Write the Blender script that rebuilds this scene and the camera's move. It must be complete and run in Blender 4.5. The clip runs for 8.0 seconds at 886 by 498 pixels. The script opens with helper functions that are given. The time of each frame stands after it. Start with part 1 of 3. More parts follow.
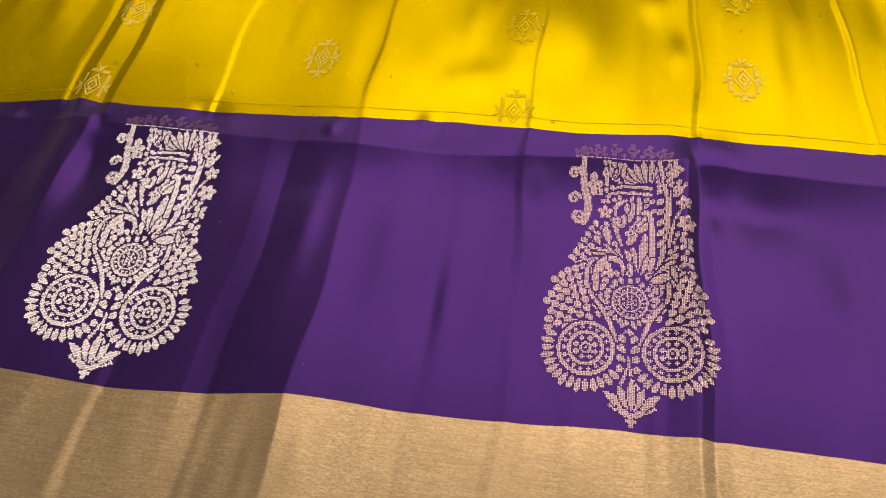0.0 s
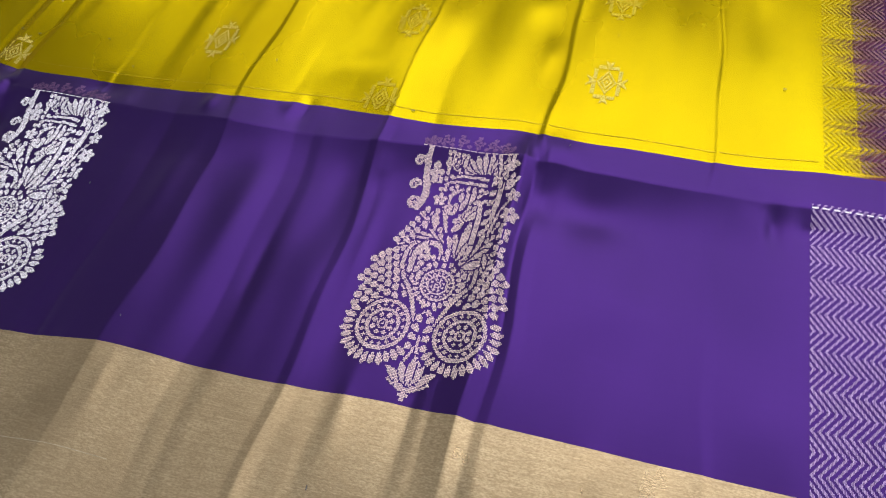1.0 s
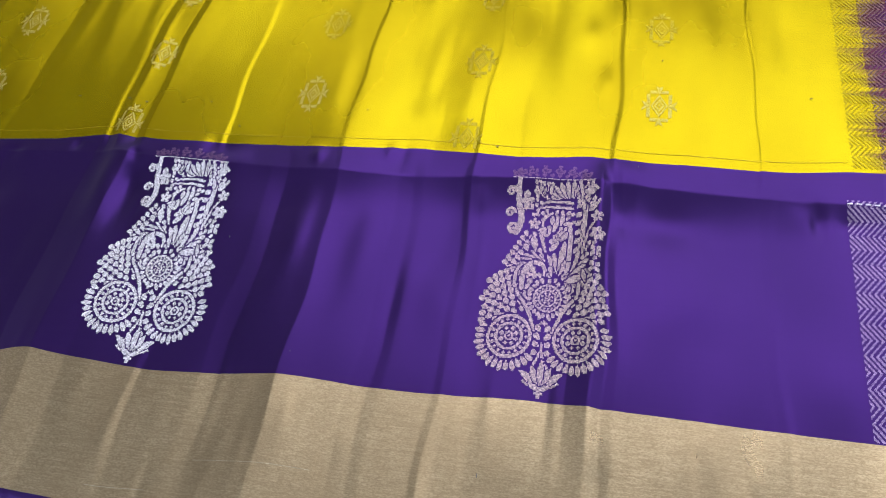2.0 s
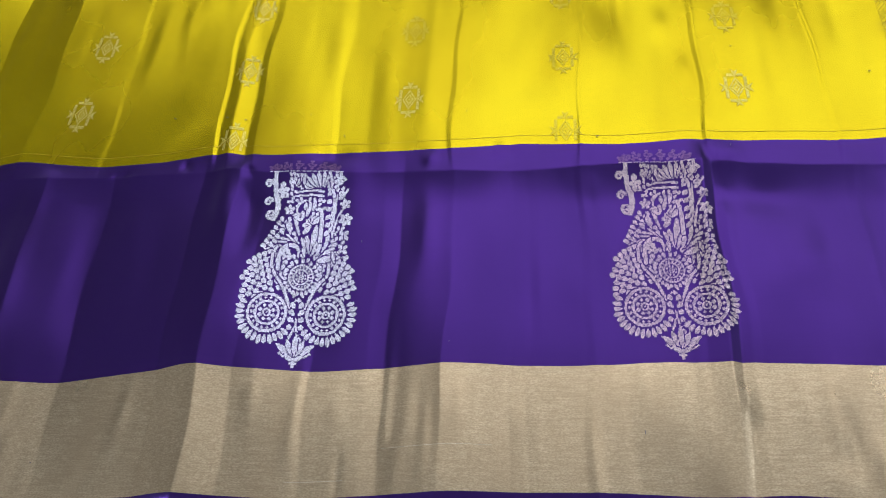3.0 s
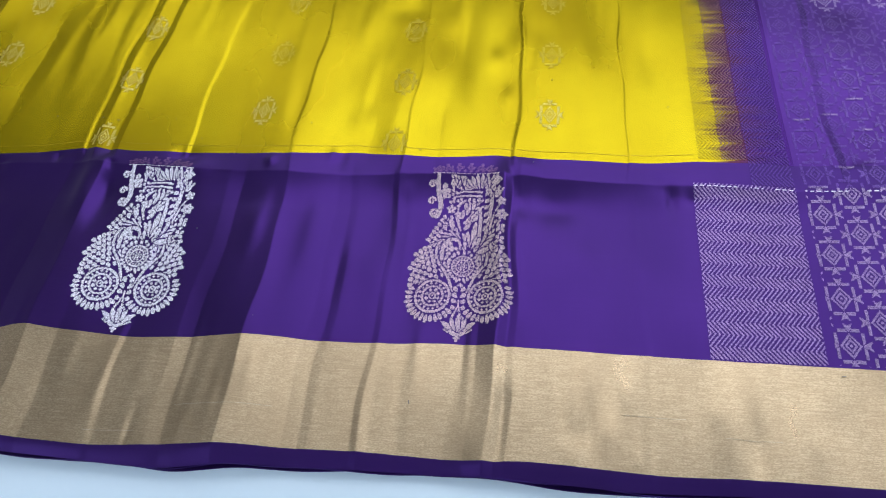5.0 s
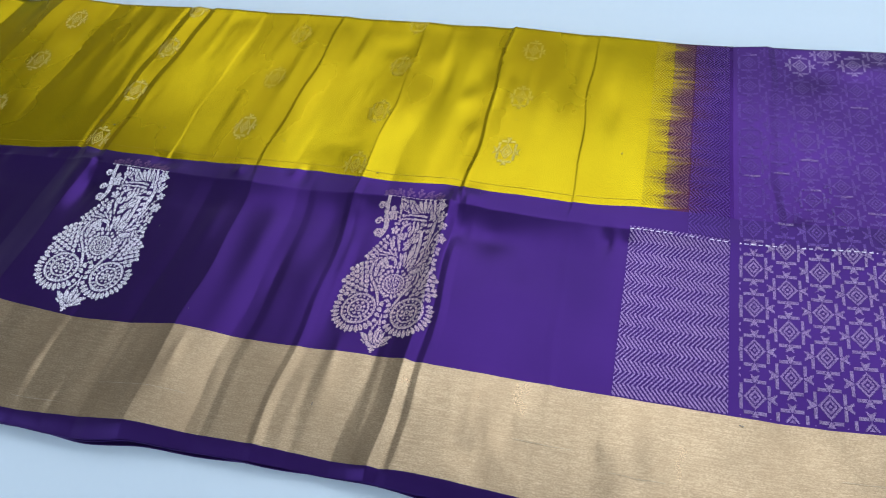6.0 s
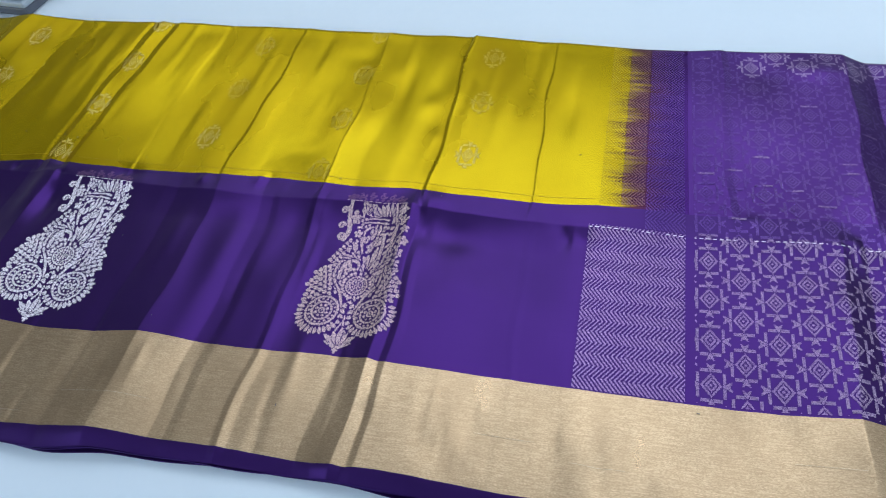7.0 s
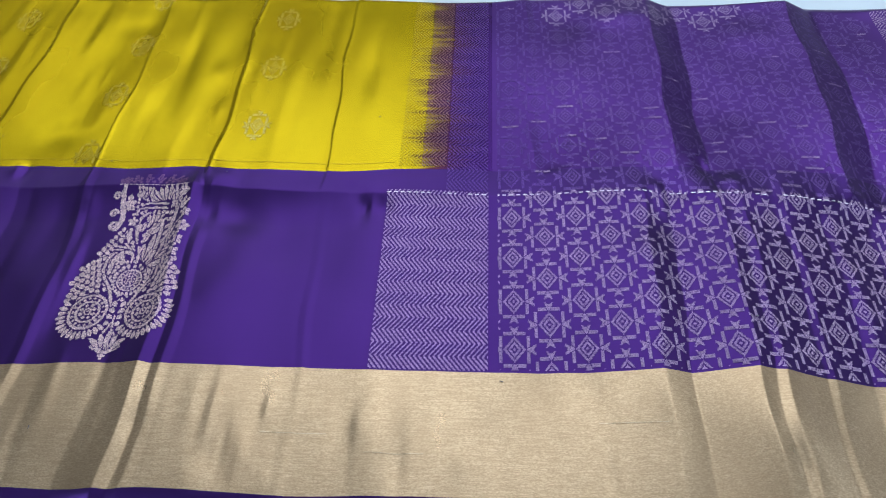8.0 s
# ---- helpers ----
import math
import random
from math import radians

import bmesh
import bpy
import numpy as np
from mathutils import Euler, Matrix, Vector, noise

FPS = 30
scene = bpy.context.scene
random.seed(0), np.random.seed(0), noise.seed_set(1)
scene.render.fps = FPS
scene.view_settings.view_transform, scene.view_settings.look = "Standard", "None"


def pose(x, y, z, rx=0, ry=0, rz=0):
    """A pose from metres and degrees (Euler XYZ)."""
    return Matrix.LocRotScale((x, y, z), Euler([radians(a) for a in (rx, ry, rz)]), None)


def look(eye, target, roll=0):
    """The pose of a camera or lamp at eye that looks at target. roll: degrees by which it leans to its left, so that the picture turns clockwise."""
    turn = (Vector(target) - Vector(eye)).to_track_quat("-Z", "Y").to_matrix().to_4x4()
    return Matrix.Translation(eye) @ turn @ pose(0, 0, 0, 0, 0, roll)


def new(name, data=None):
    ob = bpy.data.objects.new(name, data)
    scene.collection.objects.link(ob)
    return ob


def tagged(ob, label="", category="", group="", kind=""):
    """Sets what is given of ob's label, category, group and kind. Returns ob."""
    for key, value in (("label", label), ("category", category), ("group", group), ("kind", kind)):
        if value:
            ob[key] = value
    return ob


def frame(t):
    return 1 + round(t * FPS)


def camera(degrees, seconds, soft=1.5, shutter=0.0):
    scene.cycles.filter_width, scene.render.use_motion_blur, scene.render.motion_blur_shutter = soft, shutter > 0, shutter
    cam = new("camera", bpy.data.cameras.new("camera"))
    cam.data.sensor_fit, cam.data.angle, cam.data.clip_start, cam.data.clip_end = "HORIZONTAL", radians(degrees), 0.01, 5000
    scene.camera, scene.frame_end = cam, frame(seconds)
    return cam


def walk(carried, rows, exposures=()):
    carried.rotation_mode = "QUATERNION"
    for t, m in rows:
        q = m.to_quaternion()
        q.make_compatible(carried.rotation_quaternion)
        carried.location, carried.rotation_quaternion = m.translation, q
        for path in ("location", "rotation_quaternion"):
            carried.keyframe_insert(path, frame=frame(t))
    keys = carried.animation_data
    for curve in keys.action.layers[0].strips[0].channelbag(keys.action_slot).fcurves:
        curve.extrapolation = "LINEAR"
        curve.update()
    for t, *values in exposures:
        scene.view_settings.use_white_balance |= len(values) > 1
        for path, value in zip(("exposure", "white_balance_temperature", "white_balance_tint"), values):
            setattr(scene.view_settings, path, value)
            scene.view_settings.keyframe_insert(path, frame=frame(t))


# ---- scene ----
cam = camera(59.6, 8.0, soft=1.1)
PATH = [
    (0, (0.037, -0.014, 0.404), (-0.24, 1.115, -1.224), -6.4),
    (0.5, (0.105, -0.02, 0.397), (-0.269, 1.127, -1.198), -7.4),
    (1, (0.191, -0.008, 0.399), (-0.263, 1.096, -1.205), -8.7),
    (1.5, (0.176, -0.017, 0.407), (-0.285, 1.072, -1.206), -11.5),
    (1.7, (0.157, -0.026, 0.449), (-0.283, 1.038, -1.186), -12.5),
    (2.8, (0.007, -0.075, 0.58), (-0.273, 0.917, -1.134), -13.8),
    (3, (-0.024, -0.077, 0.585), (-0.267, 0.918, -1.132), -12.7),
    (3.5, (-0.071, -0.08, 0.585), (-0.256, 0.957, -1.115), -10.7),
    (4, (-0.047, -0.097, 0.603), (-0.218, 0.945, -1.096), -10.1),
    (4.5, (0.051, -0.138, 0.602), (-0.146, 0.948, -1.066), -9.2),
    (5, (0.155, -0.157, 0.594), (-0.096, 0.98, -1.032), -8.1),
    (5.2, (0.19, -0.164, 0.59), (-0.084, 0.999, -1.015), -7.5),
    (6.3, (0.298, -0.185, 0.577), (-0.168, 1.066, -0.912), -8.0),
    (6.5, (0.299, -0.189, 0.578), (-0.165, 1.074, -0.902), -7.9),
    (7, (0.306, -0.196, 0.571), (-0.087, 1.087, -0.912), -7.3),
    (7.5, (0.342, -0.178, 0.535), (0.102, 1.106, -0.98), -5.4),
    (8, (0.38, -0.152, 0.514), (0.277, 1.13, -1.017), -3.0),
]
EXPOSURES = [(0.0, 0.30, 11200, 21), (0.3, 0.30, 9600, 18), (0.6, 0.36, 7900, 11), (1.0, 0.44, 7350, 9), (1.7, 0.40, 6850, 8), (2.8, 0.29, 6350, 8), (5.0, 0.24, 6250, 8), (6.3, 0.08, 6200, 8), (8.0, 0.13, 6200, 8)]
walk(cam, [(t, look(eye, target, roll)) for t, eye, target, roll in PATH], EXPOSURES)

# ---- world and lights ----
CEILING_Z = 1.95
FLOOR_Z = -0.76
world = bpy.data.worlds.new("world")
scene.world = world
world.use_nodes = True
world.node_tree.nodes["Background"].inputs["Color"].default_value = (0.75, 0.85, 1.0, 1)
world.node_tree.nodes["Background"].inputs["Strength"].default_value = 0.3


def area_lamp(name, x, y, sx, sy, watts, colour=(0.93, 0.97, 1.0)):
    data = bpy.data.lights.new(name, "AREA")
    data.shape, data.size, data.size_y, data.energy, data.color = "RECTANGLE", sx, sy, watts, colour
    lamp = new(name, data)
    lamp.matrix_world = look((x, y, CEILING_Z - 0.075), (x, y + 0.0001, -1))
    return lamp


# Added, unseen panels: a broad one for sheen, a second brightens the left yellow
PANELS = [(0.66, 1.95, 3.0, 2.2), (-1.70, 2.95, 1.5, 0.9)]
for px, py, sx, sy in PANELS:
    area_lamp("unseen_panel_lamp", px, py, sx, sy, 2.5 * sx * sy)
# added fill light, unseen windows in two walls: (across from, to, up from, to), watts
FILL_WINDOWS = {"west": (-2.1, -0.6, 0.30, 1.45, 56), "east": (-1.3, 0.5, 0.30, 1.30, 42)}
for side, (w0, w1, h0, h1, watts) in FILL_WINDOWS.items():
    fill_lamp = area_lamp("window_daylight", 0, 0, w1 - w0 - 0.1, h1 - h0 - 0.1, watts, (0.78, 0.89, 1.0))
    c, h = (w0 + w1) / 2, (h0 + h1) / 2
    spot = {"west": (-2.56, c, h), "east": (2.76, c, h), "north": (c, 2.76, h)}[side]
    fill_lamp.matrix_world = look(spot, {"west": (0, c, h - 0.0001), "east": (0, c, h - 0.0001), "north": (c, 0, h - 0.0001)}[side])


# ---- materials ----
def nodes_of(name):
    m = bpy.data.materials.new(name)
    m.use_nodes = True
    t = m.node_tree
    return m, t, t.nodes["Principled BSDF"]


def add(t, kind, **inputs):
    n = t.nodes.new("ShaderNode" + kind)
    for key, value in inputs.items():
        n.inputs[key.replace("_", " ")].default_value = value
    return n


def coords(t, scale=(1, 1, 1)):
    c = t.nodes.new("ShaderNodeTexCoord")
    m = add(t, "Mapping", Scale=scale)
    t.links.new(c.outputs["Object"], m.inputs["Vector"])
    return m.outputs["Vector"]


def noise_of(t, scale, stretch=(1, 1, 1), detail=3.0, rough=0.6):
    n = add(t, "TexNoise", Scale=scale, Detail=detail, Roughness=rough)
    t.links.new(coords(t, stretch), n.inputs["Vector"])
    return n.outputs["Fac"]


def ramp(t, source, lo, hi, a, b):
    r = add(t, "MapRange", From_Min=lo, From_Max=hi, To_Min=a, To_Max=b)
    t.links.new(source, r.inputs["Value"])
    return r.outputs["Result"]


def mix(t, fac, a, b, blend="MIX"):
    n = t.nodes.new("ShaderNodeMix")
    n.data_type, n.blend_type = "RGBA", blend
    for value, slot in ((fac, 0), (a, 6), (b, 7)):
        if hasattr(value, "links"):
            t.links.new(value, n.inputs[slot])
        else:
            n.inputs[slot].default_value = value if slot == 0 else (*value, 1)
    return n.outputs[2]


def bump(t, bsdf, source, strength, distance):
    b = add(t, "Bump", Strength=strength, Distance=distance)
    t.links.new(source, b.inputs["Height"])
    if bsdf.inputs["Normal"].is_linked:
        t.links.new(bsdf.inputs["Normal"].links[0].from_socket, b.inputs["Normal"])
    t.links.new(b.outputs["Normal"], bsdf.inputs["Normal"])


def silk(name, colour, deep, metallic=0.55, rough=0.36, coat=0.0):
    """Satin-woven silk: thread streaks both ways, faint blotches, coloured gloss."""
    m, t, bsdf = nodes_of(name)
    warp = noise_of(t, 260, (1, 0.05, 1), 2, 0.5)
    weft = noise_of(t, 420, (0.03, 1, 1), 4, 0.7)
    cloud = noise_of(t, 9, (1, 0.6, 1), 3, 0.5)
    c = mix(t, ramp(t, cloud, 0.3, 0.7, 0.0, 1.0), colour, deep)
    c = mix(t, ramp(t, weft, 0.35, 0.7, 0.0, 0.20), c, deep)
    c = mix(t, ramp(t, warp, 0.45, 0.75, 0.0, 0.10), c, deep)
    t.links.new(c, bsdf.inputs["Base Color"])
    bsdf.inputs["Metallic"].default_value = metallic
    t.links.new(ramp(t, cloud, 0.3, 0.7, rough - 0.02, rough + 0.03), bsdf.inputs["Roughness"])
    bsdf.inputs["Specular IOR Level"].default_value = 0.2
    bump(t, bsdf, cloud, 0.2, 0.004)
    bump(t, bsdf, noise_of(t, 42, (1, 0.12, 1), 0, 0.5), 0.07, 0.0016)
    bsdf.inputs["Coat Weight"].default_value = coat
    bsdf.inputs["Coat Roughness"].default_value = 0.55
    return m, t, bsdf, c


PURPLE, PURPLE_DEEP = (0.046, 0.0105, 0.150), (0.035, 0.0076, 0.120)
YELLOW, YELLOW_DEEP = (0.545, 0.412, 0.008), (0.44, 0.31, 0.006)
purple_silk = silk("purple_silk", PURPLE, PURPLE_DEEP, 0.82, 0.31, 0.2)[0]
# the end piece above the fold gets more light, put into a lighter purple
lit_pallu_silk = silk("lit_pallu_silk", (0.072, 0.018, 0.210), (0.060, 0.014, 0.180), 0.82, 0.31, 0.15)[0]

# Yellow body: a woven dye change into purple, feathered along the weft
yellow_silk, yt, yb, yc = silk("yellow_silk", YELLOW, YELLOW_DEEP, 0.84, 0.26)
sep = yt.nodes.new("ShaderNodeSeparateXYZ")
yt.links.new(coords(yt), sep.inputs[0])
feather = noise_of(yt, 70, (0.07, 1, 1), 5, 0.72)
wob = yt.nodes.new("ShaderNodeMath")
wob.operation = "ADD"
yt.links.new(sep.outputs["X"], wob.inputs[0])
yt.links.new(ramp(yt, feather, 0.3, 0.7, -0.024, 0.024), wob.inputs[1])
c1 = mix(yt, ramp(yt, wob.outputs[0], 0.312, 0.334, 0, 1), yc, (0.085, 0.022, 0.05))
c2 = mix(yt, ramp(yt, wob.outputs[0], 0.336, 0.370, 0, 1), c1, PURPLE)
yt.links.new(c2, yb.inputs["Base Color"])
yb.inputs["Specular Tint"].default_value = (1.0, 0.86, 0.40, 1)


def zari(name, colour, dark, metallic=0.75, rough=0.42):
    """Metal-wrapped thread: fine streaks along the weft, uneven shine."""
    m, t, bsdf = nodes_of(name)
    weft = noise_of(t, 900, (0.06, 1, 1), 3, 0.7)
    grain = noise_of(t, 1100, (0.5, 1, 1), 2, 0.7)
    cloud = noise_of(t, 22, (1, 0.5, 1), 3, 0.6)
    c = mix(t, ramp(t, weft, 0.35, 0.68, 0, 0.8), colour, dark)
    c = mix(t, ramp(t, grain, 0.42, 0.64, 0, 0.9), c, dark)
    c = mix(t, ramp(t, noise_of(t, 16, (1, 0.4, 1), 3, 0.6), 0.46, 0.70, 0, 0.6), c, dark)
    t.links.new(c, bsdf.inputs["Base Color"])
    bsdf.inputs["Metallic"].default_value = metallic
    t.links.new(ramp(t, cloud, 0.3, 0.7, rough - 0.06, rough + 0.08), bsdf.inputs["Roughness"])
    bump(t, bsdf, weft, 0.12, 0.0003)
    bump(t, bsdf, grain, 0.30, 0.0003)
    bump(t, bsdf, noise_of(t, 50, (1, 0.12, 1), 2, 0.5), 0.2, 0.0018)
    bump(t, bsdf, noise_of(t, 130, (0.6, 1, 1), 3, 0.6), 0.12, 0.0008)
    return m


gold_zari = zari("gold_zari", (0.64, 0.486, 0.318), (0.40, 0.282, 0.172), 0.84, 0.33)
# one motif thread, its sheen painted: silver where brightly lit, rose where less
lit_silver_zari = zari("lit_silver_zari", (0.95, 0.91, 1.0), (0.84, 0.79, 0.95), 0.8, 0.48)
dim_rose_zari = zari("dimmed_rose_zari", (0.95, 0.75, 0.81), (0.72, 0.53, 0.59), 0.7, 0.44)
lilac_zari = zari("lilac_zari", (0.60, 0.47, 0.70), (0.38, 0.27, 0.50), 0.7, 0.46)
# same threads above the fold: their weaker reflection is put into these dimmer colours
dim_purple_zari = zari("dimmed_purple_zari", (0.19, 0.10, 0.40), (0.10, 0.045, 0.28), 0.7, 0.34)
dim_lilac_zari = zari("dimmed_lilac_zari", (0.23, 0.14, 0.43), (0.12, 0.06, 0.30), 0.75, 0.32)
lit_gold_zari = zari("lit_pale_gold_zari", (0.78, 0.65, 0.20), (0.68, 0.53, 0.10), 0.5, 0.42)


dim_gold_zari = zari("dimmed_gold_zari", (0.66, 0.51, 0.05), (0.57, 0.43, 0.03), 0.7, 0.38)
tan_zari = zari("tan_zari", (0.34, 0.21, 0.20), (0.20, 0.10, 0.13), 0.6, 0.42)
slub_thread = zari("slub_thread", (0.74, 0.64, 0.48), (0.60, 0.50, 0.36), 0.6, 0.4)
shaded_crown_zari = zari("shaded_crown_zari", (0.26, 0.13, 0.30), (0.18, 0.08, 0.24), 0.6, 0.42)
# highlight on the end piece's back stars, put in as a lighter thread colour
painted_glint_zari = zari("painted_glint_zari", (0.50, 0.40, 0.64), (0.36, 0.26, 0.52), 0.6, 0.4)
straw_zari = zari("straw_zari", (0.62, 0.475, 0.02), (0.56, 0.42, 0.015), 0.7, 0.36)
chevron_zari = zari("chevron_zari", (0.62, 0.47, 0.76), (0.42, 0.29, 0.58), 0.8, 0.34)
line_thread = zari("olive_thread", (0.52, 0.385, 0.01), (0.46, 0.33, 0.01), 0.6, 0.4)


def plain(name, a, b, scale, rough, metallic=0.0, relief=0.1):
    m, t, bsdf = nodes_of(name)
    big = noise_of(t, scale, (1, 1, 1), 4, 0.6)
    fine = noise_of(t, scale * 30, (1, 1, 1), 3, 0.6)
    c = mix(t, ramp(t, big, 0.3, 0.7, 0, 1), a, b)
    c = mix(t, ramp(t, fine, 0.4, 0.75, 0, 0.3), c, b)
    t.links.new(c, bsdf.inputs["Base Color"])
    t.links.new(ramp(t, fine, 0.3, 0.7, rough - 0.06, rough + 0.06), bsdf.inputs["Roughness"])
    bsdf.inputs["Metallic"].default_value = metallic
    bump(t, bsdf, fine, relief, 0.0006)
    return m


table_white = plain("white_laminate", (0.70, 0.80, 0.90), (0.66, 0.77, 0.88), 3, 0.55)
wall_paint = plain("wall_paint", (0.44, 0.43, 0.42), (0.40, 0.39, 0.39), 2, 0.8)
ceiling_paint = plain("ceiling_paint", (0.48, 0.48, 0.48), (0.44, 0.44, 0.45), 2, 0.85)
floor_tile = plain("floor_tile", (0.42, 0.40, 0.37), (0.36, 0.34, 0.32), 2, 0.4)
box_grey = plain("grey_plastic", (0.36, 0.42, 0.50), (0.32, 0.38, 0.46), 8, 0.4)
box_dark = plain("dark_plastic", (0.10, 0.12, 0.15), (0.08, 0.09, 0.12), 8, 0.5)
leg_steel = plain("table_leg_steel", (0.5, 0.5, 0.52), (0.42, 0.42, 0.44), 12, 0.35, 0.9)

glow, gt, gb = nodes_of("lamp_diffuser")
gb.inputs["Base Color"].default_value = (0.9, 0.9, 0.9, 1)
gb.inputs["Emission Color"].default_value = (0.93, 0.97, 1.0, 1)
gb.inputs["Emission Strength"].default_value = 0.9


# ---- building helpers ----
def part(name, bm, material, parent=None, label="", smooth=False):
    me = bpy.data.meshes.new(name)
    bm.to_mesh(me)
    bm.free()
    return finish(name, me, material, parent, label, smooth)


def finish(name, me, material, parent=None, label="", smooth=False):
    me.materials.append(material)
    if smooth:
        me.shade_smooth()
    ob = new(name, me)
    if parent:
        ob.parent = parent
    if label:
        tagged(ob, label)
    return ob


def box_bm(x0, x1, y0, y1, z0, z1, bevel=0.0, segments=2):
    bm = bmesh.new()
    bmesh.ops.create_cube(bm, size=1)
    for v in bm.verts:
        v.co = Vector(((x0 + x1) / 2 + v.co.x * (x1 - x0), (y0 + y1) / 2 + v.co.y * (y1 - y0), (z0 + z1) / 2 + v.co.z * (z1 - z0)))
    if bevel:
        bmesh.ops.bevel(bm, geom=bm.edges[:], offset=bevel, segments=segments, affect="EDGES", profile=0.5)
    return bm


# ---- the room ----
X0, X1, Y0, Y1 = -2.6, 2.8, -2.4, 3.6


def joined(boxes):
    out = bmesh.new()
    for b in boxes:
        one = box_bm(*b)
        me = bpy.data.meshes.new("wall")
        one.to_mesh(me)
        one.free()
        out.from_mesh(me)
        bpy.data.meshes.remove(me)
    return out


tagged(part("wall_north", box_bm(X0, X1, Y1, Y1 + 0.12, FLOOR_Z, CEILING_Z), wall_paint), "plain painted shop wall", "wall", kind="structure")
tagged(part("wall_south", box_bm(X0, X1, Y0 - 0.12, Y0, FLOOR_Z, CEILING_Z), wall_paint), "plain painted shop wall", "wall", kind="structure")
for k, (side, (a0, a1, b0, b1, watts)) in enumerate(FILL_WINDOWS.items()):
    p0, p1 = {"west": (X0 - 0.12, X0), "east": (X1, X1 + 0.12), "north": (Y1, Y1 + 0.12)}[side]
    e0, e1 = (X0, X1) if side == "north" else (Y0, Y1)

    def slab(m0, m1, n0, n1, q0=p0, q1=p1, flat=side == "north"):
        return (m0, m1, q0, q1, n0, n1) if flat else (q0, q1, m0, m1, n0, n1)

    tagged(part("wall_" + side, joined((slab(e0, a0, FLOOR_Z, CEILING_Z), slab(a1, e1, FLOOR_Z, CEILING_Z), slab(a0, a1, FLOOR_Z, b0), slab(a0, a1, b1, CEILING_Z))), wall_paint),
           "painted shop wall with an added window opening", "wall", kind="structure")
    window = tagged(new("window_%d" % (k + 1)), "unseen white framed window added for fill light", "window", kind="structure")
    f0, f1 = p0 + 0.04, p1 - 0.04
    for y0, y1, z0, z1 in ((a0, a0 + 0.05, b0, b1), (a1 - 0.05, a1, b0, b1), (a0 + 0.05, a1 - 0.05, b0, b0 + 0.05), (a0 + 0.05, a1 - 0.05, b1 - 0.05, b1)):
        part("window_frame", box_bm(*slab(y0, y1, z0, z1, f0, f1), 0.003), table_white, window)
tagged(part("floor", box_bm(X0, X1, Y0, Y1, FLOOR_Z - 0.1, FLOOR_Z), floor_tile), "grey tiled shop floor", "floor", kind="structure")
tagged(part("ceiling", box_bm(X0, X1, Y0, Y1, CEILING_Z, CEILING_Z + 0.1), ceiling_paint), "plain grey ceiling", "ceiling", kind="structure")

for px, py, sx, sy in PANELS:
    lamp = tagged(new("unseen_ceiling_light"), "flat white ceiling light panel, added out of sight", "light", group="ceiling lights")
    lamp.location = (px, py, CEILING_Z)
    part("frame", box_bm(-sx / 2 - 0.03, sx / 2 + 0.03, -sy / 2 - 0.03, sy / 2 + 0.03, -0.04, 0.0, 0.004), leg_steel, lamp)
    part("diffuser", box_bm(-sx / 2, sx / 2, -sy / 2, sy / 2, -0.05, -0.042), glow, lamp)

table = tagged(new("display_table"), "white laminate display table under the sari", "table")
part("tabletop", box_bm(-1.5, 1.7, -0.75, 1.15, -0.03, 0.0, 0.004), table_white, table)
for lx in (-1.42, 1.62):
    for ly in (-0.67, 1.07):
        part("leg", box_bm(lx - 0.025, lx + 0.025, ly - 0.025, ly + 0.025, FLOOR_Z, -0.03, 0.003), leg_steel, table)

# ---- the cloth's surface ----
# Strips of the folded cloth: (where the strip ends, its slope in degrees); creases stand where they meet
LOWER = [(-1.2, 0), (-1.09, 3), (-0.98, -4), (-0.90, 4), (-0.79, -3), (-0.68, 3), (-0.565, -2), (-0.490, 2), (-0.425, -13), (-0.338, 0), (-0.300, 14), (-0.270, -10),
         (-0.213, -3), (-0.207, -10), (-0.16, 0), (-0.145, -4), (-0.098, 6), (-0.045, -8), (-0.032, -2), (-0.024, 3.5), (0.012, 0), (0.018, 9), (0.026, -10), (0.088, 0),
         (0.103, 10), (0.119, 19), (0.128, -27), (0.135, 12), (0.143, -6), (0.237, 0.5), (0.243, 6), (0.248, -6), (0.37, 0.5), (0.515, 0), (0.537, -25), (0.580, 5),
         (0.592, -26), (0.599, -9), (0.630, -30), (0.637, -17), (0.668, -30), (0.677, -18), (0.715, -28), (0.722, -16), (0.80, -20), (0.92, 4), (1.2, -2)]
UPPER = [(-1.2, 0), (-1.09, 3), (-0.98, -6), (-0.90, 6), (-0.79, -6), (-0.68, 8), (-0.605, -14), (-0.525, 10), (-0.448, -8), (-0.443, -14), (-0.335, 2), (-0.330, -16),
         (-0.318, 14), (-0.300, -12), (-0.291, 15), (-0.217, -2), (-0.212, -14), (-0.15, 0), (-0.103, 1), (-0.099, 16), (-0.06, -6), (-0.02, -2), (0.0145, 2), (0.0175, 18), (0.020, -12), (0.05, -4),
         (0.085, 3), (0.116, -1), (0.1240, 7), (0.1285, 34), (0.131, -14), (0.2330, -1), (0.2355, 36), (0.2370, -16), (0.33, -1), (0.39, 1), (0.425, 6), (0.432, -9), (0.553, 2), (0.583, -26),
         (0.70, 4), (0.735, -26), (0.8, 5), (0.92, 4), (1.2, -2)]
US = np.linspace(-1.25, 1.25, 5001)
DU = US[1] - US[0]


def blur(a, metres):
    n = max(1, int(metres / DU))
    k = np.exp(-0.5 * (np.arange(-3 * n, 3 * n + 1) / n) ** 2)
    return np.convolve(np.pad(a, 3 * n, mode="edge"), k / k.sum(), mode="valid")


